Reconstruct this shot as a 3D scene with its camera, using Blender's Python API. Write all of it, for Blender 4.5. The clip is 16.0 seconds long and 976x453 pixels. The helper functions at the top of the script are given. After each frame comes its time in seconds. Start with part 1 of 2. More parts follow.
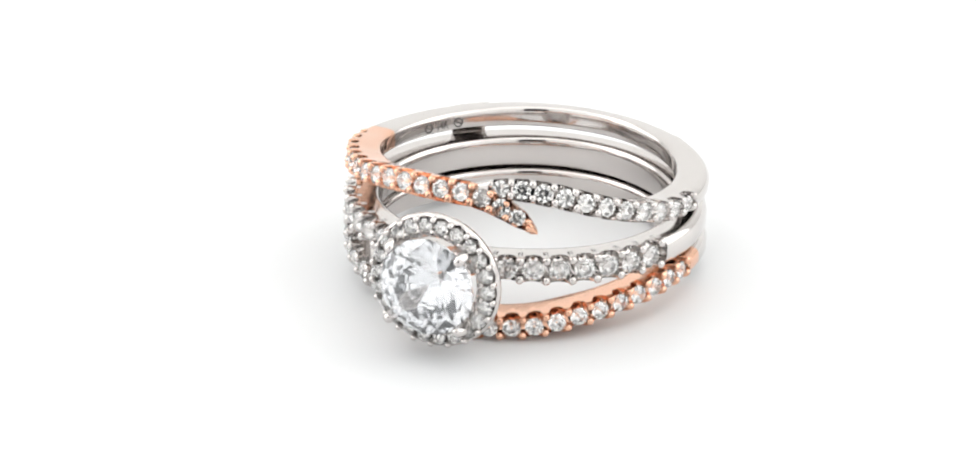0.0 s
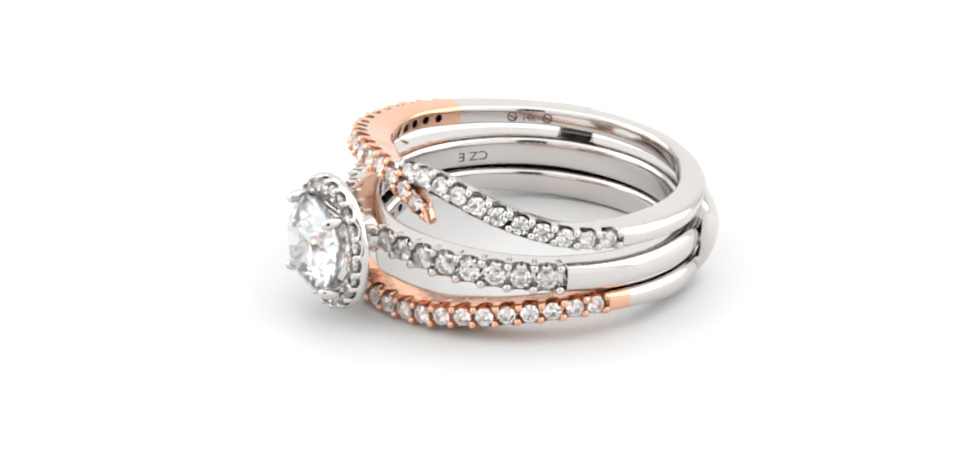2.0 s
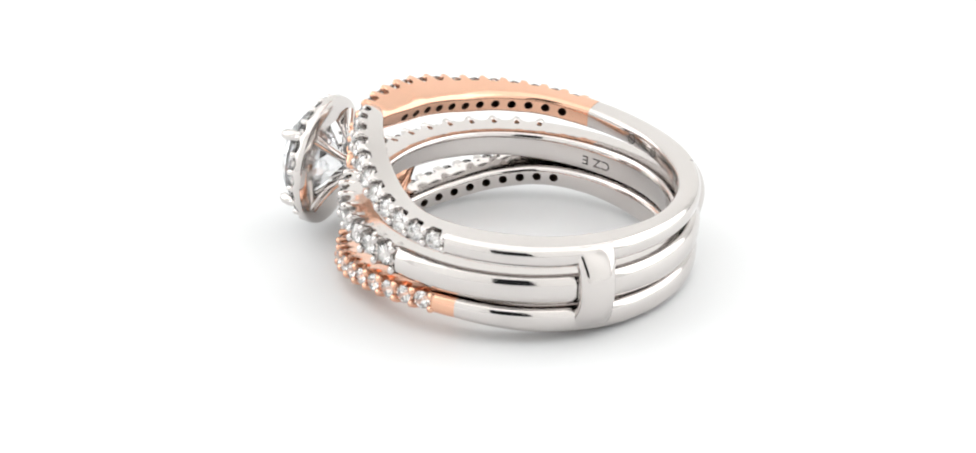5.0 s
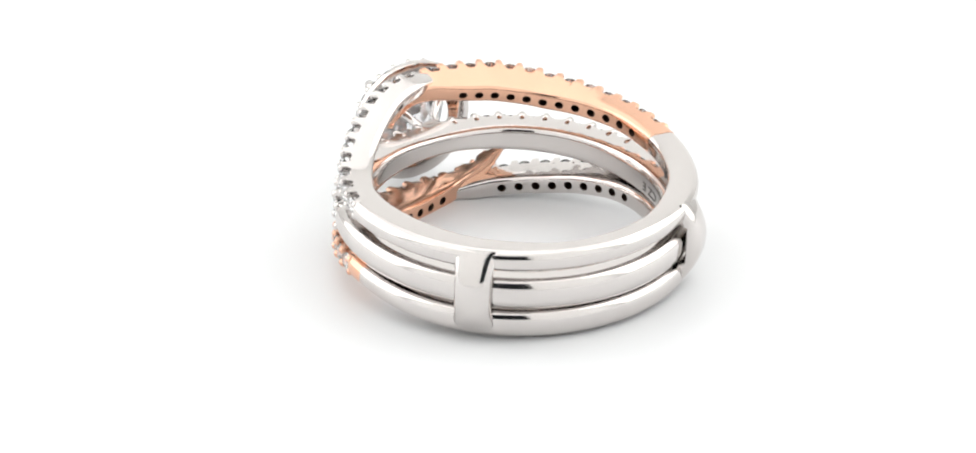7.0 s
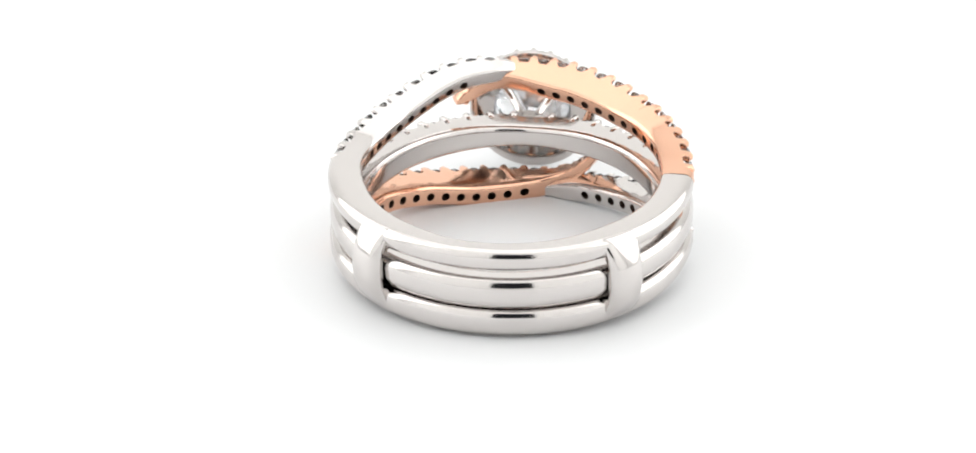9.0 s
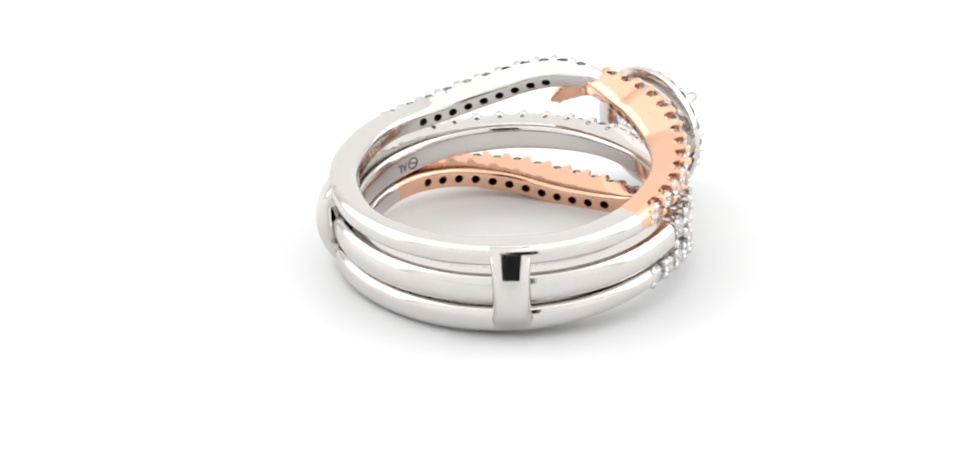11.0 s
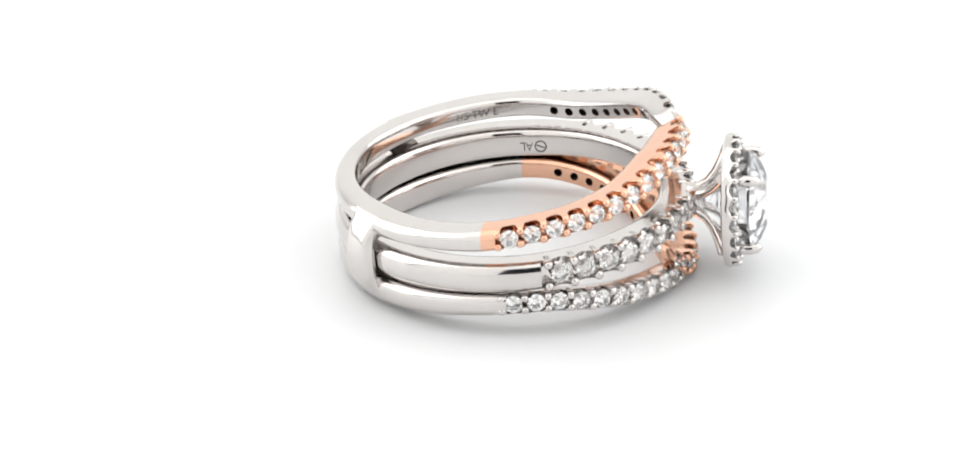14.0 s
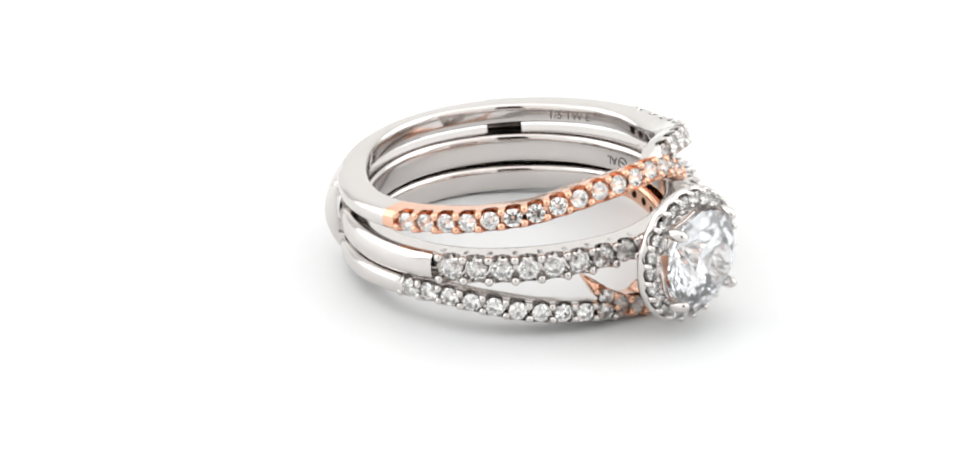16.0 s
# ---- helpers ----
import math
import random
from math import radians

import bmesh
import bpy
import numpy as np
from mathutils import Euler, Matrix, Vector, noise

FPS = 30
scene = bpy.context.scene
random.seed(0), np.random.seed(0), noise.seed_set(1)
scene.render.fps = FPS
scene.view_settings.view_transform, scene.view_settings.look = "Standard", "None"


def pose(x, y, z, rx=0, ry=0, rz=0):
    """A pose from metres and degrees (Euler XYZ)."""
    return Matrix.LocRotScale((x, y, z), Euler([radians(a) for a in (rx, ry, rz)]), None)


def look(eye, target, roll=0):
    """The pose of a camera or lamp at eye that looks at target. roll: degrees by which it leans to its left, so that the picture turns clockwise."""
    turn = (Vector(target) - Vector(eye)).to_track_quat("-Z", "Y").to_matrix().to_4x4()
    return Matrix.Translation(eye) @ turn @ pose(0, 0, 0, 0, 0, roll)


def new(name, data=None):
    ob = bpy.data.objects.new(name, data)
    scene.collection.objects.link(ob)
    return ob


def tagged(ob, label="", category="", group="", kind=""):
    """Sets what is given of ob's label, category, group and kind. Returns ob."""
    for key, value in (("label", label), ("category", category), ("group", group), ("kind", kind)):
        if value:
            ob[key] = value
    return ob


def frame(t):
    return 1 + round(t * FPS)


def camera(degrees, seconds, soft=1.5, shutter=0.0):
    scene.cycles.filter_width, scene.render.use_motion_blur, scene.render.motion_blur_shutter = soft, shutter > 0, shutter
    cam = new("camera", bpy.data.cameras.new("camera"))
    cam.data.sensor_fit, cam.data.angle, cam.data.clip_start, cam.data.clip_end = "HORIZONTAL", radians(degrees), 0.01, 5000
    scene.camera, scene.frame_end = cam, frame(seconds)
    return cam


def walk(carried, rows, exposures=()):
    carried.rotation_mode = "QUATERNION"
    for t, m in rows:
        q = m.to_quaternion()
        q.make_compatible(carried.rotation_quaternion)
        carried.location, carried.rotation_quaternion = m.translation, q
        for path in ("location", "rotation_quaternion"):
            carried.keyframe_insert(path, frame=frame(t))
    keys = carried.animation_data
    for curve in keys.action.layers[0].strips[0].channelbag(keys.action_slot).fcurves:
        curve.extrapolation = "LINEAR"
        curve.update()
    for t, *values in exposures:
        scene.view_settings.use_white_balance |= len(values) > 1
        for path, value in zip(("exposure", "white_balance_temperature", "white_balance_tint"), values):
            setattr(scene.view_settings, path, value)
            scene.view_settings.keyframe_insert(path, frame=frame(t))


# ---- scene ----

# One model unit is 1.3 mm; the origin of the ring space is the middle of the band.
S = 0.0013
cam = camera(16.86, 16.0, soft=1.75)
EYE_DISTANCE, EYE_RISE = 146.119 * S, radians(26.422)
CAM_POSE = pose(0, -EYE_DISTANCE * math.cos(EYE_RISE), EYE_DISTANCE * math.sin(EYE_RISE), 90 - 25.503, 0, 0.579)
walk(cam, [(0.0, CAM_POSE), (16.0, CAM_POSE)], [(0.0, 0.0), (16.0, 0.0)])

# the turntable turns evenly; degrees at each second
TURN = [(float(t), -23.68 - 18.0656 * t) for t in range(17)]
REST = pose(0.2733 * S, 0.2297 * S, 3.6279 * S, -3.069, 0.124, -0.126)
FLOOR_Z = 1.0205 * S


def motions():
    for thing in (guard, solitaire):
        walk(thing, [(t, pose(0, 0, 0, 0, 0, a) @ REST) for t, a in TURN])


# ---- light: a small white light box with a lamp panel in its roof ----
world = bpy.data.worlds.new("world")
scene.world = world
world.use_nodes = True
world.node_tree.nodes["Background"].inputs["Color"].default_value = (0.5, 0.55, 0.6, 1)
world.node_tree.nodes["Background"].inputs["Strength"].default_value = 0.04


def area_lamp(name, m, sx, sy, watts, colour):
    data = bpy.data.lights.new(name, "AREA")
    data.shape, data.size, data.size_y, data.energy, data.color = "RECTANGLE", sx, sy, watts, colour
    lamp = new(name, data)
    lamp.matrix_world = m
    return lamp


area_lamp("roof_lamp", look((0, 0.05, 0.272), (0, 0.05, 0)), 0.56, 0.345, 0.43, (1.0, 0.99, 0.985))
area_lamp("side_lamp", look((-0.2, 0.02, 0.125), (0, 0, 0.0)), 0.25, 0.25, 0.26, (0.98, 0.99, 1.0))
area_lamp("side_lamp", look((0.2, 0.02, 0.125), (0, 0, 0.0)), 0.25, 0.25, 0.26, (0.98, 0.99, 1.0))


# ---- materials ----
def material(name, colour, rough, metal=0.0, grain=900.0, vary=0.04, rough_vary=0.06, bump=0.02, bump_size=0.0002, coarse=120.0):
    """A surface whose colour and gloss vary at a fine and a coarse scale."""
    m = bpy.data.materials.new(name)
    m.use_nodes = True
    nodes, links = m.node_tree.nodes, m.node_tree.links
    shader = nodes["Principled BSDF"]
    place = nodes.new("ShaderNodeTexCoord")
    fine, broad = nodes.new("ShaderNodeTexNoise"), nodes.new("ShaderNodeTexNoise")
    fine.inputs["Scale"].default_value, fine.inputs["Detail"].default_value = grain, 4
    broad.inputs["Scale"].default_value, broad.inputs["Detail"].default_value = coarse, 2
    for n in (fine, broad):
        links.new(place.outputs["Object"], n.inputs["Vector"])
    blend = nodes.new("ShaderNodeMath")
    blend.operation = "MULTIPLY_ADD"
    blend.inputs[1].default_value = 0.5
    half = nodes.new("ShaderNodeMath")
    half.operation = "MULTIPLY"
    half.inputs[1].default_value = 0.5
    links.new(broad.outputs["Fac"], half.inputs[0])
    links.new(fine.outputs["Fac"], blend.inputs[0])
    links.new(half.outputs[0], blend.inputs[2])
    ramp = nodes.new("ShaderNodeMapRange")
    ramp.inputs["From Min"].default_value, ramp.inputs["From Max"].default_value = 0.3, 0.7
    ramp.inputs["To Min"].default_value, ramp.inputs["To Max"].default_value = max(rough - rough_vary, 0.01), rough + rough_vary
    links.new(blend.outputs[0], ramp.inputs["Value"])
    links.new(ramp.outputs[0], shader.inputs["Roughness"])
    mix = nodes.new("ShaderNodeMix")
    mix.data_type = "RGBA"
    mix.inputs[6].default_value = (*[c * (1 - vary) for c in colour], 1)
    mix.inputs[7].default_value = (*[min(c * (1 + vary), 1) for c in colour], 1)
    links.new(blend.outputs[0], mix.inputs[0])
    links.new(mix.outputs[2], shader.inputs["Base Color"])
    shader.inputs["Metallic"].default_value = metal
    if bump:
        relief = nodes.new("ShaderNodeBump")
        relief.inputs["Strength"].default_value, relief.inputs["Distance"].default_value = bump, bump_size
        links.new(fine.outputs["Fac"], relief.inputs["Height"])
        links.new(relief.outputs["Normal"], shader.inputs["Normal"])
    return m


def crystal(name, ior, tint, brighten):
    """A clear cut stone; the last argument is the share of pale diffuse mixed in to brighten its dark facets."""
    m = bpy.data.materials.new(name)
    m.use_nodes = True
    nodes, links = m.node_tree.nodes, m.node_tree.links
    glass = nodes.new("ShaderNodeBsdfGlass")
    glass.inputs["IOR"].default_value, glass.inputs["Roughness"].default_value = ior, 0.0
    place, haze, ramp = nodes.new("ShaderNodeTexCoord"), nodes.new("ShaderNodeTexNoise"), nodes.new("ShaderNodeMapRange")
    haze.inputs["Scale"].default_value = 700
    ramp.inputs["To Min"].default_value, ramp.inputs["To Max"].default_value = 0.0, 0.05
    links.new(place.outputs["Object"], haze.inputs["Vector"])
    links.new(haze.outputs["Fac"], ramp.inputs["Value"])
    links.new(ramp.outputs[0], glass.inputs["Roughness"])
    glass.inputs["Color"].default_value = (*tint, 1)
    # pale diffuse stands in for brightness that the glass alone lacks
    pale_fill, mix = nodes.new("ShaderNodeBsdfDiffuse"), nodes.new("ShaderNodeMixShader")
    pale_fill.inputs["Color"].default_value = (0.82, 0.84, 0.88, 1)
    mix.inputs[0].default_value = brighten
    links.new(glass.outputs[0], mix.inputs[1])
    links.new(pale_fill.outputs[0], mix.inputs[2])
    links.new(mix.outputs[0], nodes["Material Output"].inputs["Surface"])
    nodes.remove(nodes["Principled BSDF"])
    return m


WHITE_GOLD = material("white_gold", (0.645, 0.611, 0.592), 0.09, 1.0, 1500, 0.03, 0.04, 0.015)
ROSE_GOLD = material("rose_gold", (0.82, 0.485, 0.34), 0.13, 1.0, 1500, 0.04, 0.05, 0.02)
# rough bore walls; the shade inside the bores is put into this dark colour
PIT = material("shaded_recess", (0.11, 0.07, 0.055), 0.55, 1.0, 2500, 0.3, 0.1, 0.2)
ENGRAVED = material("engraved_line", (0.12, 0.115, 0.11), 0.5, 1.0, 2500, 0.2, 0.1, 0.1)
SMALL_GEM = crystal("small_gem", 2.15, (0.99, 0.985, 0.98), 0.03)
LARGE_GEM = crystal("large_gem", 2.17, (0.99, 0.993, 1.0), 0.05)
SHEET = material("white_sheet", (0.765, 0.772, 0.777), 0.42, 0.0, 300, 0.01, 0.05, 0.01, 0.0001, 20)
CLOTH = material("white_cloth", (0.91, 0.91, 0.9), 0.85, 0.0, 400, 0.03, 0.08, 0.1, 0.0005, 20)


# ---- building helpers ----
def part(name, bm, mat, parent, label="", sharp=35, smooth=True):
    mesh = bpy.data.meshes.new(name)
    bmesh.ops.recalc_face_normals(bm, faces=bm.faces)
    bm.to_mesh(mesh)
    bm.free()
    for m in mat if isinstance(mat, (list, tuple)) else [mat]:
        mesh.materials.append(m)
    if smooth:
        mesh.polygons.foreach_set("use_smooth", [True] * len(mesh.polygons))
        mesh.set_sharp_from_angle(angle=radians(sharp))
    ob = new(name, mesh)
    ob.parent = parent
    return tagged(ob, label)


def piece(name, mesh, m, parent):
    ob = new(name, mesh)
    ob.parent = parent
    ob.matrix_basis = m
    return ob


def box(bm, x0, x1, y0, y1, z0, z1):
    made = bmesh.ops.create_cube(bm, size=1)["verts"]
    bmesh.ops.scale(bm, verts=made, vec=(x1 - x0, y1 - y0, z1 - z0))
    bmesh.ops.translate(bm, verts=made, vec=((x0 + x1) / 2, (y0 + y1) / 2, (z0 + z1) / 2))


def table(rows):
    """A smooth curve through (angle, value) rows."""
    xs, ys = np.array([r[0] for r in rows], float), np.array([r[1] for r in rows], float)
    order = np.argsort(xs)
    xs, ys = xs[order], ys[order]
    d = np.gradient(ys, xs)

    def value(x):
        x = min(max(x, xs[0]), xs[-1])
        k = int(min(max(np.searchsorted(xs, x) - 1, 0), len(xs) - 2))
        h = xs[k + 1] - xs[k]
        u = (x - xs[k]) / h
        return ((1 + 2 * u) * (1 - u) ** 2 * ys[k] + u * (1 - u) ** 2 * h * d[k]
                + u * u * (3 - 2 * u) * ys[k + 1] + u * u * (u - 1) * h * d[k + 1])
    return value


def always(v):
    return lambda a: v


class Track:
    """A band's way round: where its outer face runs, how thick, high and tipped it is, and how far its inner face lies lower, angle by angle."""

    def __init__(self, z, r, thick, half, tip=always(0.0), drop=always(0.0)):
        self.z, self.r, self.thick, self.half, self.tip, self.drop = z, r, thick, half, tip, drop

    def at(self, a, depth=0.0, side=0.0):
        """A point at that depth under the outer face and that far up the face."""
        t, c = radians(self.tip(a)), radians(a)
        r = self.r(a) - depth * math.cos(t) - side * math.sin(t)
        z = self.z(a) - depth * math.sin(t) + side * math.cos(t) - self.drop(a) * min(max(depth, 0) / self.thick(a), 1.1)
        return Vector((r * math.cos(c), r * math.sin(c), z))

    def frame_at(self, a, depth=0.0, side=0.0, size=1.0):
        """A pose there, in metres: z out of the face, x along the band."""
        along = (self.at(a + 0.5) - self.at(a - 0.5)).normalized()
        out = (self.at(a, -1.0) - self.at(a)).normalized()
        along = (along - along.dot(out) * out).normalized()
        up = out.cross(along)
        m = Matrix((along, up, out)).transposed().to_4x4()
        m.translation = self.at(a, depth, side) * S
        return m @ Matrix.Scale(size, 4)


def rounded(n, power):
    """Points round a square with rounded corners and slightly swelling sides."""
    pts = []
    for k in range(n):
        c, s = math.cos(2 * math.pi * (k + 0.5) / n), math.sin(2 * math.pi * (k + 0.5) / n)
        pts.append((math.copysign(abs(c) ** (2 / power), c), math.copysign(abs(s) ** (2 / power), s)))
    return pts


def sweep(track, a0, a1, step, power=7.0, n=60, cut=None, swell=0.2):
    """A bar that follows a track from one angle to another. cut(angle, side) gives how far the outer face is cut back."""
    bm = bmesh.new()
    count = max(2, int(abs(a1 - a0) / step))
    rings = []
    for k in range(count + 1):
        a = a0 + (a1 - a0) * k / count
        ring = []
        for u, v in rounded(n, power):
            thick, half = track.thick(a), track.half(a)
            depth = (1 - u) / 2 * thick
            bite = cut(a, v) if cut else 0.0
            if bite <= 0:
                depth += swell * v * v * max(u, 0)
            elif u > 0:
                depth = max(depth, bite * min(1, u * 1.6))
            ring.append(bm.verts.new(track.at(a, depth, v * half) * S))
        rings.append(ring)
    for r0, r1 in zip(rings, rings[1:]):
        for k in range(n):
            bm.faces.new((r0[k], r0[(k + 1) % n], r1[(k + 1) % n], r1[k]))
    bm.faces.new(rings[0])
    bm.faces.new(list(reversed(rings[-1])))
    bmesh.ops.recalc_face_normals(bm, faces=bm.faces)
    return bm


def brilliant(name, radius, mat, crown=0.34):
    """A round brilliant cut stone with its girdle at z = 0 and its table up."""
    bm = bmesh.new()

    def circle(count, r, z, turn=0.0):
        for k in range(count):
            a = 2 * math.pi * (k + turn) / count
            bm.verts.new((r * radius * math.cos(a), r * radius * math.sin(a), z * radius))
    circle(8, 0.56, crown)
    circle(8, 0.80, crown * 0.62, 0.5)
    circle(16, 1.0, 0.03)
    circle(16, 1.0, -0.03)
    circle(8, 0.50, -0.47, 0.5)
    circle(8, 0.20, -0.70)
    bm.verts.new((0, 0, -0.87 * radius))
    bmesh.ops.convex_hull(bm, input=bm.verts)
    mesh = bpy.data.meshes.new(name)
    bmesh.ops.recalc_face_normals(bm, faces=bm.faces)
    bm.to_mesh(mesh)
    bm.free()
    mesh.materials.append(mat)
    return mesh


def bead(name, mat, across, tall, foot):
    """A rounded prong: a short post with a domed, slightly narrowed head, up along z."""
    bm = bmesh.new()
    rows = [(-foot, 0.95), (0.0, 1.0), (tall * 0.45, 1.0), (tall * 0.75, 0.82), (tall * 0.94, 0.45)]
    rings = [[bm.verts.new((across * w * math.cos(k * math.pi / 5), across * w * math.sin(k * math.pi / 5), z)) for k in range(10)] for z, w in rows]
    top = bm.verts.new((0, 0, tall))
    for r0, r1 in zip(rings, rings[1:]):
        for k in range(10):
            bm.faces.new((r0[k], r0[(k + 1) % 10], r1[(k + 1) % 10], r1[k]))
    for k in range(10):
        bm.faces.new((rings[-1][k], rings[-1][(k + 1) % 10], top))
    bm.faces.new(list(reversed(rings[0])))
    mesh = bpy.data.meshes.new(name)
    bm.to_mesh(mesh)
    bm.free()
    mesh.materials.append(mat)
    mesh.polygons.foreach_set("use_smooth", [True] * len(mesh.polygons))
    return mesh


def tube(bm, points, radii, n=10):
    """A round rod through points, closed at both ends."""
    rings = []
    for k, p in enumerate(points):
        d = (points[min(k + 1, len(points) - 1)] - points[max(k - 1, 0)]).normalized()
        x = d.orthogonal().normalized()
        if rings:
            x = (ref - ref.dot(d) * d).normalized()
        ref = x
        y = d.cross(x)
        rings.append([bm.verts.new((p + radii[k] * (x * math.cos(2 * math.pi * j / n) + y * math.sin(2 * math.pi * j / n))) * S) for j in range(n)])
    for r0, r1 in zip(rings, rings[1:]):
        for j in range(n):
            bm.faces.new((r0[j], r0[(j + 1) % n], r1[(j + 1) % n], r1[j]))
    bm.faces.new(list(reversed(rings[0])))
    bm.faces.new(rings[-1])


# ---- the light box ----
def setting():
    bm = bmesh.new()
    box(bm, -0.3, 0.3, -0.3, 0.3, FLOOR_Z - 0.006, FLOOR_Z)
    tagged(part("floor", bm, SHEET, None, smooth=False), "smooth matt white acrylic sheet under the rings", "floor", kind="structure")
    x, y0, y1, top, w = 0.29, -0.127, 0.23, 0.28, 0.004
    low = FLOOR_Z
    for name, b in (("wall_north", (-x, x, y1, y1 + w, low, top)), ("wall_east", (x, x + w, y0, y1 + w, low, top)),
                    ("wall_west", (-x - w, -x, y0, y1 + w, low, top))):
        bm = bmesh.new()
        box(bm, *b)
        tagged(part(name, bm, CLOTH, None, smooth=False), "white cloth side of a small light box", "wall", kind="structure")
    bm = bmesh.new()
    for b in ((-x, -0.028, y0 - w, y0, low, top), (0.028, x, y0 - w, y0, low, top), (-0.028, 0.028, y0 - w, y0, 0.14, top), (-0.028, 0.028, y0 - w, y0, low, 0.016)):
        box(bm, *b)
    tagged(part("wall_south", bm, CLOTH, None, smooth=False), "white cloth front of the light box with an opening", "wall", kind="structure")
    bm = bmesh.new()
    box(bm, -x - w, x + w, y0 - w, y1 + w, top, top + w)
    tagged(part("ceiling", bm, CLOTH, None, smooth=False), "white cloth roof of the light box", "ceiling", kind="structure")


setting()

# ---- the ring guard: two bands, each with a rose and a white gem-set arm, tied by two bars ----
guard = tagged(new("ring_guard"), "two-tone white and rose gold gem-set ring guard round the solitaire ring", "ring")
solitaire = tagged(new("halo_ring"), "white gold halo ring with one large round clear stone", "ring")

UP_ROSE = table([(176, 1.73), (185, 1.87), (193.5, 2.04), (200, 2.16), (207, 2.28), (214, 2.43), (221, 2.57), (229, 2.74), (236, 2.95), (244, 3.15),
                 (251, 3.29), (259, 3.36), (267, 3.42), (275.5, 3.4), (281.6, 3.18), (287, 2.8), (292, 2.38), (297, 1.85)])
UP_WHITE = table([(268, 3.42), (276, 3.55), (283, 3.64), (291.5, 3.68), (299.3, 3.55), (305.5, 3.37), (312, 3.1), (319.5, 2.78), (327, 2.48), (334, 2.23),
                  (341.6, 1.98), (349, 1.82), (360, 1.71), (380, 1.59), (405, 1.5), (450, 1.45), (495, 1.5), (520, 1.58), (537, 1.73)])
LOW_ROSE = table([(365, -1.15), (352, -1.15), (345, -1.22), (338, -1.32), (331, -1.43), (324, -1.59), (318, -1.75), (311, -1.92), (304, -2.12), (296.4, -2.31),
                  (289, -2.41), (281, -2.46), (272, -2.47), (263, -2.4), (257, -2.1), (252, -1.62), (247.5, -1.05), (243.4, -0.45)])
LOW_WHITE = table([(4, -1.15), (30, -1.34), (90, -1.45), (150, -1.36), (184, -1.1), (193, -1.08), (200, -1.12), (208, -1.28), (215.6, -1.46), (223, -1.65),
                   (229.5, -1.8), (236, -1.92), (242, -2.05), (248, -2.18), (256, -2.4), (267, -2.62)])

up_rose = Track(UP_ROSE, table([(176, 8.0), (225, 7.9), (270, 7.72), (285, 7.7), (297, 7.68)]), table([(176, 1.44), (195, 1.5), (274, 1.45), (284, 1.0), (292, 0.85), (297, 0.6)]),
                table([(176, 0.48), (215, 0.5), (276, 0.52), (286, 0.5), (292, 0.4), (295, 0.3), (297, 0.1)]), table([(176, 0), (195, 4), (210, 9), (250, 20), (285, 20), (297, 6)]))
up_white = Track(UP_WHITE, table([(268, 7.3), (291, 7.42), (315, 7.6), (345, 7.9), (360, 8.0), (385, 7.97), (405, 7.9), (430, 7.8), (456, 7.78), (480, 7.84), (500, 7.94), (537, 8.0)]),
                 table([(271, 0.5), (282, 1.05), (300, 1.4), (360, 1.5), (385, 1.5), (405, 1.35), (421, 1.22), (435, 1.02), (456, 1.0), (474, 1.1), (492, 1.34), (514, 1.4), (537, 1.44)]),
                 table([(271, 0.1), (275, 0.22), (281, 0.4), (290, 0.47), (345, 0.47), (365, 0.46), (450, 0.5), (530, 0.46), (537, 0.48)]),
                 table([(268, 20), (300, 23), (323, 16), (340, 10), (358, 0), (400, -4), (500, -4), (537, 0)]))
low_rose = Track(LOW_ROSE, table([(365, 8.0), (300, 8.06), (272, 8.06), (243, 7.95)]), table([(365, 1.55), (340, 1.65), (272, 1.75), (258, 1.1), (248, 0.85), (243, 0.6)]),
                 table([(365, 0.5), (272, 0.52), (257, 0.48), (249, 0.38), (246, 0.28), (243.4, 0.1)]), table([(365, 0), (330, 2), (280, 4), (243, 4)]),
                 table([(365, 0.18), (345, 0.2), (324, 0.2), (311, 0.12), (298, 0.05), (272, 0.0), (243, 0.0)]))
low_white = Track(LOW_WHITE, table([(4, 8.0), (30, 7.98), (60, 7.86), (90, 7.8), (120, 7.86), (150, 7.96), (184, 8.0), (235, 7.95), (267, 7.7)]),
                  table([(4, 1.55), (45, 1.45), (75, 1.2), (105, 1.2), (140, 1.45), (184, 1.56), (240, 1.52), (257, 1.2), (267, 0.9)]),
                  table([(4, 0.5), (30, 0.59), (90, 0.64), (150, 0.6), (184, 0.5), (240, 0.48), (258, 0.42), (267, 0.2)]), table([(4, 0), (184, 0), (240, 4), (267, 6)]),
                  table([(4, 0.18), (30, 0.2), (90, 0.15), (150, 0.28), (184, 0.4), (203, 0.42), (217, 0.3), (240, 0.18), (267, 0.0)]))


def all_round(rows):
    """The same, for a ring that closes on itself."""
    value = table(rows)
    return lambda a: value(a % 360)


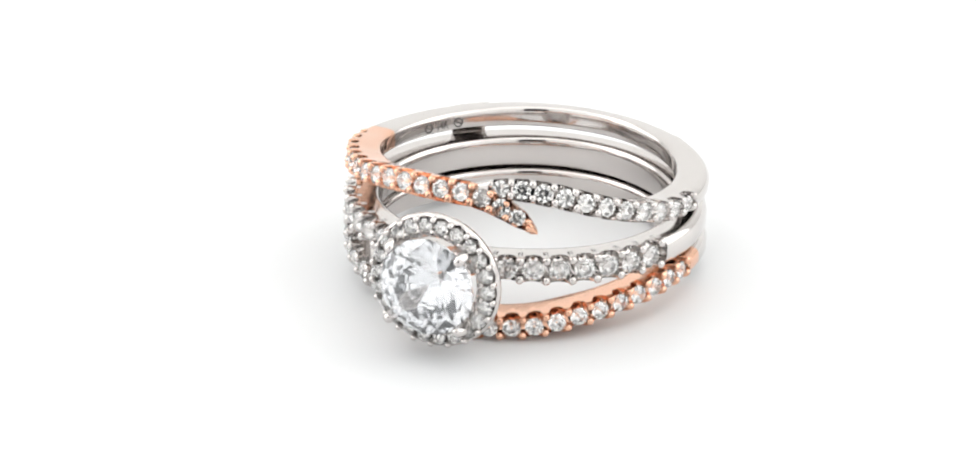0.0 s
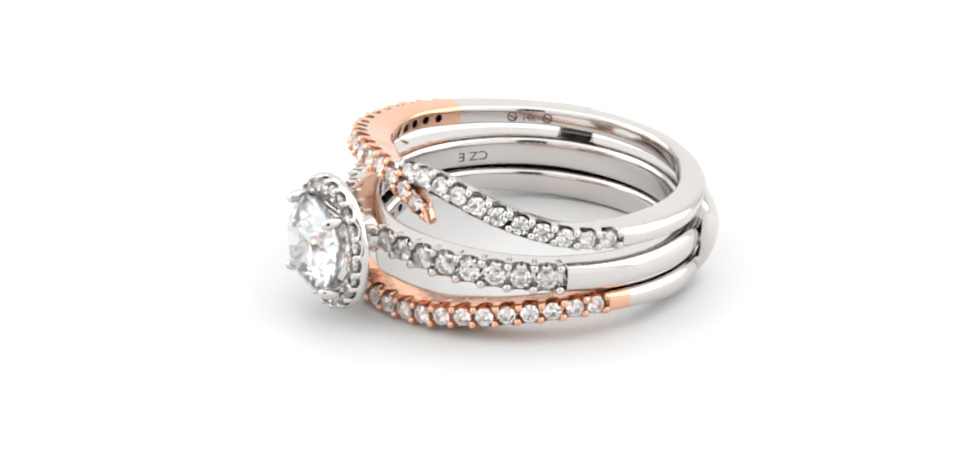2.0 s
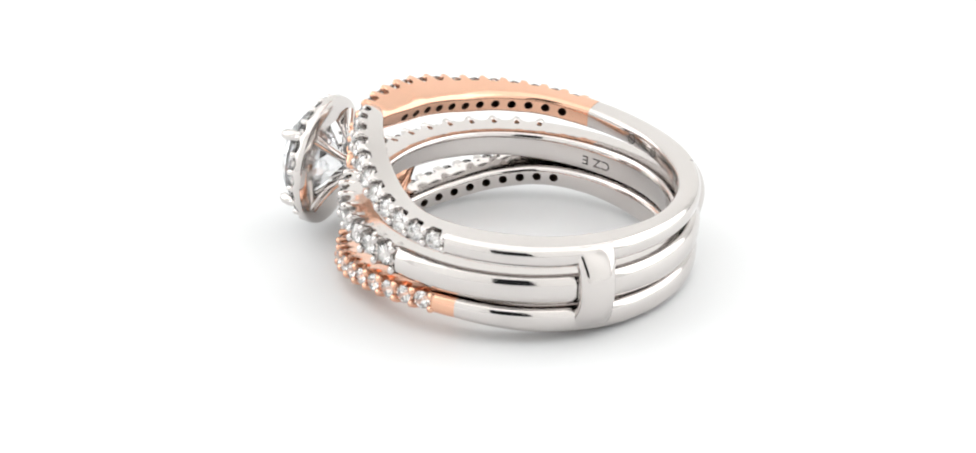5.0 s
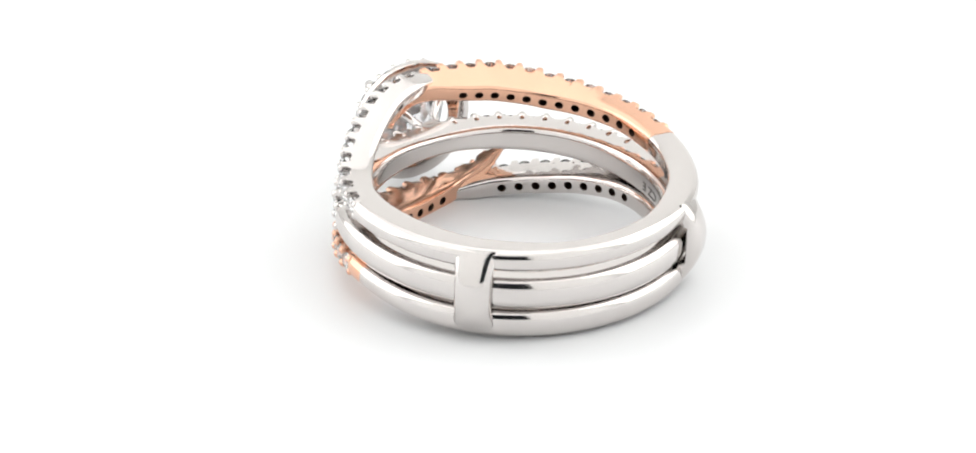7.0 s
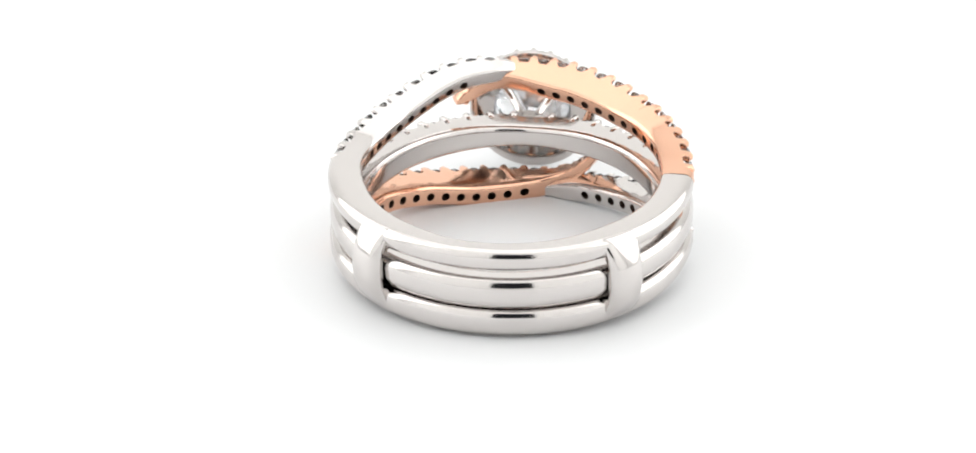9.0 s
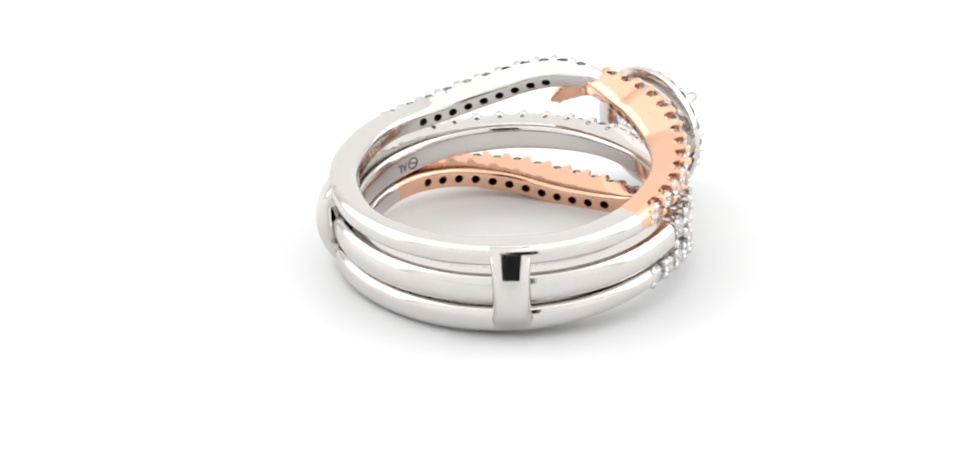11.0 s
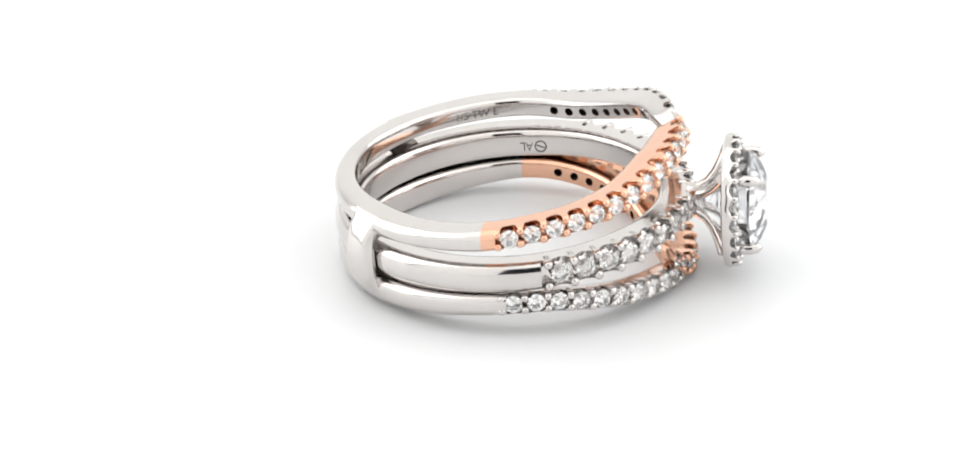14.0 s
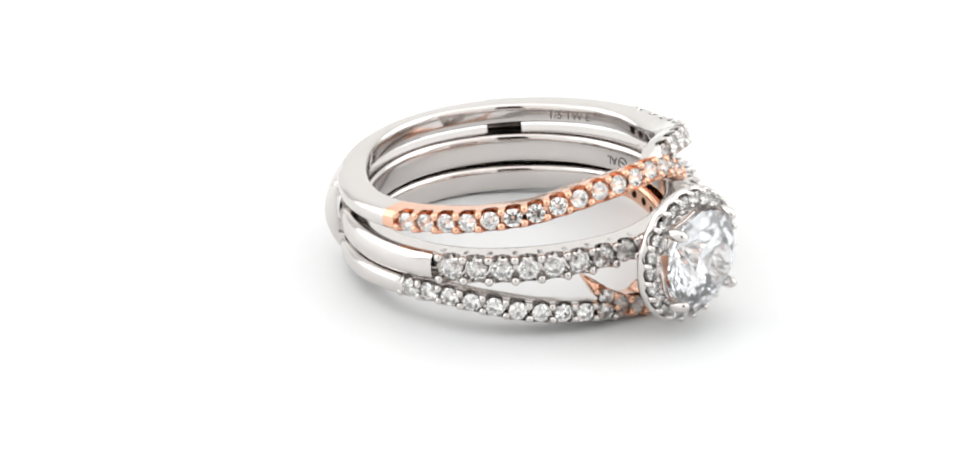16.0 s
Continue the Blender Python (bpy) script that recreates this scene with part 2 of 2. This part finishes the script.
mid = Track(all_round([(0, 0.08), (45, 0.0), (90, -0.05), (135, -0.03), (180, 0.02), (200, 0.11), (216, 0.19), (325, 0.19), (340, 0.15), (360, 0.08)]),
            all_round([(0, 7.97), (30, 7.92), (90, 7.86), (150, 7.92), (180, 7.97), (200, 8.0), (270, 8.0), (340, 8.0), (360, 7.97)]),
            all_round([(0, 1.55), (45, 1.4), (90, 1.22), (135, 1.4), (180, 1.55), (360, 1.55)]),
            all_round([(0, 0.69), (45, 0.71), (90, 0.72), (135, 0.71), (180, 0.69), (200, 0.66), (245, 0.6), (270, 0.5), (295, 0.6), (340, 0.66), (360, 0.69)]),
            always(0.0), all_round([(0, 0.12), (45, 0.1), (90, 0.05), (135, 0.1), (180, 0.14), (230, 0.12), (340, 0.12), (360, 0.12)]))

GEM = brilliant("gem", 0.395 * S, SMALL_GEM)
ROSE_BEAD = bead("prong", ROSE_GOLD, 0.165 * S, 0.2 * S, 0.45 * S)
WHITE_BEAD = bead("prong", WHITE_GOLD, 0.165 * S, 0.2 * S, 0.45 * S)


SHANK_CORNER = 5.0


def scallops(first, step, last, deep=0.5, notch=0.8, past=0.55):
    """The cuts of a gem-set arm: a trough for the stones, and a round notch in both edges beside each stone."""
    lo, hi = min(first, last) - abs(step) * past, max(first, last) + abs(step) * past

    def cut(a, v):
        if not lo < a < hi:
            return 0.0
        off = abs((a - first) / step - round((a - first) / step))
        s = math.sqrt(max(0.0, 1 - (off / 0.34) ** 2))
        edge = min(max((abs(v) - 0.48) / 0.25, 0), 1)
        return deep * (1 - edge) + edge * (0.06 + notch * s)
    return cut


def gem_row(track, angles, parent, bead_mesh, size=1.0, room=0.215):
    """Stones along an arm and two prongs between each pair of them."""
    step = angles[1] - angles[0]
    for k, a in enumerate(angles):
        fit = min(1.0, track.half(a) / 0.48) * size
        piece("gem", GEM, track.frame_at(a, 0.2, 0, fit) @ pose(0, 0, 0, random.uniform(-4, 4), random.uniform(-4, 4), random.uniform(0, 360)), parent)
        ends = [a - step / 2] + ([a + step / 2] if k == len(angles) - 1 else [])
        for e in ends:
            for side in (-1, 1):
                piece("prong", bead_mesh, track.frame_at(e, 0.2, side * (track.half(e) - room), fit), parent)


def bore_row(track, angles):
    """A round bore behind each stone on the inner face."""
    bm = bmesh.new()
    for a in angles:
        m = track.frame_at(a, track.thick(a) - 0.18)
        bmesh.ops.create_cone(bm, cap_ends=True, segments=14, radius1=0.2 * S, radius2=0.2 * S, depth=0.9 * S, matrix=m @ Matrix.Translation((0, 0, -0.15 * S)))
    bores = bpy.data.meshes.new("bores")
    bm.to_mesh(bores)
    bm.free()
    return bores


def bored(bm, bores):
    """The bmesh with the bores cut out of it; their walls take the second material, which has their shade in its
    colour.
    """
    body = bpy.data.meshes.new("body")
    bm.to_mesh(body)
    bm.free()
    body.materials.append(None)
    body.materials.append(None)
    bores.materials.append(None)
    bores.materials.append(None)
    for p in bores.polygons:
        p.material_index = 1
    a, b = new("body", body), new("bores", bores)
    cutter = a.modifiers.new("bore", "BOOLEAN")
    cutter.object, cutter.operation, cutter.solver, cutter.material_mode = b, "DIFFERENCE", "EXACT", "INDEX"
    bpy.context.view_layer.update()
    done = bpy.data.meshes.new_from_object(a.evaluated_get(bpy.context.evaluated_depsgraph_get()))
    out = bmesh.new()
    out.from_mesh(done)
    for ob in (a, b):
        bpy.data.objects.remove(ob)
    return out


def arm(name, track, a0, a1, angles, holes, metal, bead_mesh, label, parent, size=1.0):
    cut = scallops(angles[0], angles[1] - angles[0], angles[-1])
    gem_row(track, angles, parent, bead_mesh, size)
    bm = sweep(track, a0, a1, 0.5, SHANK_CORNER, 52, cut)
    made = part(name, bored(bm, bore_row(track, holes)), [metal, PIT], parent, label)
    made.modifiers.new("even_shading", "WEIGHTED_NORMAL").keep_sharp = True
    return made


ROSE_UP = [186.2 + 7.14 * k for k in range(13)] + [278.9, 285.2, 290.4]
WHITE_UP = [355.7 - 7.12 * k for k in range(11)]
ROSE_LOW = [352.6 - 6.98 * k for k in range(13)] + [262.2, 256.4, 251.2]
WHITE_LOW = [186.4 + 7.2 * k for k in range(10)]

arm("rose_arm", up_rose, 177.5, 297, ROSE_UP, [188.2 + 6.87 * k for k in range(12)], ROSE_GOLD, ROSE_BEAD, "polished rose gold arm with a pointed tip", guard)
arm("white_arm", up_white, 272.5, 360, WHITE_UP, [349.5 - 6.62 * k for k in range(9)], WHITE_GOLD, WHITE_BEAD, "scalloped white gold arm", guard)
arm("rose_arm", low_rose, 364.2, 243.4, ROSE_LOW, [349.0 - 7.07 * k for k in range(12)], ROSE_GOLD, ROSE_BEAD, "polished rose gold arm with a pointed tip", guard)
arm("white_arm", low_white, 184.3, 266, WHITE_LOW, [189.9 + 6.94 * k for k in range(9)], WHITE_GOLD, WHITE_BEAD, "scalloped white gold arm", guard)
for name, track, a0, a1 in (("upper_shank", up_white, 360, 537.5), ("lower_shank", low_white, 4.2, 184.3)):
    shank = part(name, sweep(track, a0, a1, 0.75, SHANK_CORNER, 52), WHITE_GOLD, guard, "plain polished white gold back band")
    shank.modifiers.new("even_shading", "WEIGHTED_NORMAL").keep_sharp = True


def connecting_bar(centre):
    """A rounded bar across both bands, let into them at its ends and arched over the ring between."""
    bm = bmesh.new()
    rows = []
    zs = [1.93 * math.sin(radians(-90 + 180 * k / 28)) for k in range(29)]
    us = [math.sin(radians(-90 + 180 * k / 16)) for k in range(17)]
    for inner in (False, True):
        grid = []
        for z in zs:
            row = []
            for u in us:
                if inner:
                    r = 7.3 + 0.66 * min(max((1.05 - abs(z)) / 0.12, 0), 1)
                else:
                    r = 7.68 + 0.85 * (1 - abs(z / 1.93) ** 2.1) * (1 - 0.5 * abs(u) ** 6)
                a = radians(centre + (5.7 + 0.5 * min(max((abs(z) - 0.75) / 0.5, 0), 1) ** 2) * u)
                row.append(bm.verts.new(Vector((r * math.cos(a), r * math.sin(a), z + 0.03)) * S))
            grid.append(row)
        rows.append(grid)
    nz, nu = len(zs), len(us)
    for g in rows:
        for k in range(nz - 1):
            for m in range(nu - 1):
                bm.faces.new((g[k][m], g[k][m + 1], g[k + 1][m + 1], g[k + 1][m]))
    a, b = rows
    rim = [(k, 0) for k in range(nz)] + [(nz - 1, m) for m in range(1, nu)] + [(k, nu - 1) for k in range(nz - 2, -1, -1)] + [(0, m) for m in range(nu - 2, 0, -1)]
    for (k, m), (k2, m2) in zip(rim, rim[1:] + rim[:1]):
        bm.faces.new((a[k][m], a[k2][m2], b[k2][m2], b[k][m]))
    part("connecting_bar", bm, WHITE_GOLD, guard, "white gold bar across both bands", 40)


for middle in (47.7, 133.2):
    connecting_bar(middle)

# ---- the halo ring ----
MID_A = [336.4 - 8.1 * k for k in range(8)]
MID_B = [201.8 + 8.1 * k for k in range(8)]
bm = sweep(mid, -17.5, 195.4, 1.5, SHANK_CORNER)
part("shank", bm, WHITE_GOLD, solitaire, "plain polished white gold back band")
mid_cut_a, mid_cut_b = scallops(MID_A[0], 8.1, MID_A[-1], 0.5, 0.62, 0.72), scallops(MID_B[0], 8.1, MID_B[-1], 0.5, 0.62, 0.72)
gem_row(mid, MID_A, solitaire, WHITE_BEAD, 1.17, 0.17)
gem_row(mid, MID_B, solitaire, WHITE_BEAD, 1.17, 0.17)
part("gem_set_front", sweep(mid, 195.4, 342.5, 0.6, SHANK_CORNER, 60, lambda a, v: mid_cut_a(a, v) + mid_cut_b(a, v)), WHITE_GOLD, solitaire, "scalloped white gold front band")

HEAD = Vector((0.1, -9.74, 0.14))
FACE = Matrix((Vector((1, 0, 0)), Vector((0, 0, 1)), Vector((0, -1, 0)))).transposed().to_4x4()


def head_point(x, y, out):
    """x across, y up, out along the stone's axis from the halo's plane."""
    return HEAD + Vector((x, -out, y))


def head_pose(x, y, out, size=1.0):
    m = FACE.copy()
    m.translation = head_point(x, y, out) * S
    return m @ Matrix.Scale(size, 4)


def halo():
    n, gems = 22 * 8, 22
    bm = bmesh.new()
    rows = [(1.74, -0.46), (1.86, -0.12), (2.08, 0.1), (2.27, -0.2), (2.6, -0.2), (2.76, 0.04), (2.84, -0.06), (2.87, -0.22), (2.82, -0.4), (2.5, -0.5), (2.15, -0.45)]
    rings = []
    for k in range(n):
        a = 2 * math.pi * k / n
        s = abs(math.cos(a * gems / 2)) ** 1.5
        ring = []
        for j, (r, o) in enumerate(rows):
            o -= 0.14 * s if j in (2, 5) else 0.08 * s if j == 6 else 0
            ring.append(bm.verts.new(head_point(1.03 * r * math.cos(a), 1.03 * r * math.sin(a), o) * S))
        rings.append(ring)
    m = len(rows)
    for k in range(n):
        for j in range(m):
            bm.faces.new((rings[k][j], rings[k][(j + 1) % m], rings[(k + 1) % n][(j + 1) % m], rings[(k + 1) % n][j]))
    body = part("halo", bm, WHITE_GOLD, solitaire, "round white gold rim set with small clear gems", 50)
    small = brilliant("gem", 0.31 * S, SMALL_GEM)
    dot = bead("prong", WHITE_GOLD, 0.14 * S, 0.22 * S, 0.25 * S)
    for k in range(gems):
        a = 2 * math.pi * k / gems
        piece("gem", small, head_pose(2.51 * math.cos(a), 2.51 * math.sin(a), 0.1) @ pose(0, 0, 0, random.uniform(-4, 4), random.uniform(-4, 4), random.uniform(0, 360)), body)
        a += math.pi / gems
        for r in (2.24, 2.77):
            piece("prong", dot, head_pose(r * math.cos(a), r * math.sin(a), 0.08), body)


def head():
    halo()
    stone = new("centre_stone", brilliant("centre_stone", 2.12 * S, LARGE_GEM, 0.33))
    stone.parent = solitaire
    stone.matrix_basis = head_pose(0, 0, 0.68)
    tagged(stone, "large round brilliant-cut clear stone")
    for k in range(4):
        a = math.pi / 4 + k * math.pi / 2
        c, s = math.cos(a), math.sin(a)
        bm = bmesh.new()
        tube(bm, [head_point(r * c, r * s, o) for r, o in ((0.3, -1.7), (0.85, -1.15), (1.55, -0.5), (2.08, -0.05), (2.26, 0.3), (2.27, 0.68), (2.22, 0.98), (2.15, 1.12), (2.1, 1.2))],
             [0.12, 0.12, 0.13, 0.2, 0.25, 0.26, 0.25, 0.18, 0.08], 12)
        part("claw", bm, WHITE_GOLD, solitaire, "rounded white gold claw", 60)
        bm = bmesh.new()
        tube(bm, [head_point(r * c, r * s, o) for r, o in ((0.45, -2.1), (0.56, -1.7), (0.85, -1.25), (1.3, -0.92), (1.85, -0.65), (2.45, -0.42))], [0.3, 0.24, 0.2, 0.2, 0.23, 0.28], 12)
        part("strut", bm, WHITE_GOLD, solitaire, "tapered white gold strut", 60)
    bm = bmesh.new()
    tube(bm, [head_point(0, 0, -2.05), head_point(0, 0, -1.65), head_point(0, 0, -1.3)], [0.8, 0.62, 0.4], 16)
    part("head_base", bm, WHITE_GOLD, solitaire, "white gold foot of the setting", 60)


head()


# ---- marks engraved inside the bands ----
def engraving(text, track, a0, a1, side, parent, height=0.42):
    """Letters laid on the inner face from one angle to another; the angles fall where they stand upright."""
    height *= 1 if a1 > a0 else -1
    curve = bpy.data.curves.new("engraving", "FONT")
    curve.body, curve.size, curve.extrude = text, 1.0, 0.0
    ob = new("engraving", curve)
    bpy.context.view_layer.update()
    mesh = bpy.data.meshes.new_from_object(ob.evaluated_get(bpy.context.evaluated_depsgraph_get()))
    bpy.data.objects.remove(ob)
    bm = bmesh.new()
    bm.from_mesh(mesh)
    xs, ys = [v.co.x for v in bm.verts], [v.co.y for v in bm.verts]
    w, h = max(xs) - min(xs), max(ys) - min(ys)
    bmesh.ops.solidify(bm, geom=bm.faces[:], thickness=0.05)
    for v in bm.verts:
        a = a0 + (a1 - a0) * (v.co.x - min(xs)) / w
        lift = 0.012 if abs(v.co.z) < 1e-4 else 0.002
        v.co = track.at(a, track.thick(a) + lift, side + height * (0.5 - (v.co.y - min(ys)) / h)) * S
    part("engraving", bm, ENGRAVED, parent, "engraved mark", smooth=False)


def emblem(track, a, side, parent, size=0.24):
    """A small ring-shaped mark."""
    bm = bmesh.new()
    pts = [track.at(a + math.degrees(size * math.cos(t) / 6.5), track.thick(a), side + size * math.sin(t)) for t in np.linspace(0, 2 * math.pi, 20)]
    tube(bm, pts, [0.035] * len(pts), 6)
    pts = [track.at(a + math.degrees(k * size / 6.5), track.thick(a), side + 0.1 * k) for k in (-0.7, 0, 0.7)]
    tube(bm, pts, [0.035] * 3, 6)
    part("engraving", bm, ENGRAVED, parent, "engraved round mark")


engraving("CZ E", mid, 165.5, 178, -0.1, solitaire)
emblem(mid, 355.9, -0.1, solitaire, 0.26)
engraving("AL", mid, 359.0, 364.2, -0.1, solitaire, 0.4)
engraving("14K", up_white, 511.5, 506.5, -0.05, guard, 0.36)
emblem(up_white, 502, -0.05, guard, 0.2)
emblem(up_white, 516, -0.05, guard, 0.2)
engraving("1/5 TW E", up_white, 389.5, 372.5, -0.05, guard, 0.36)

motions()
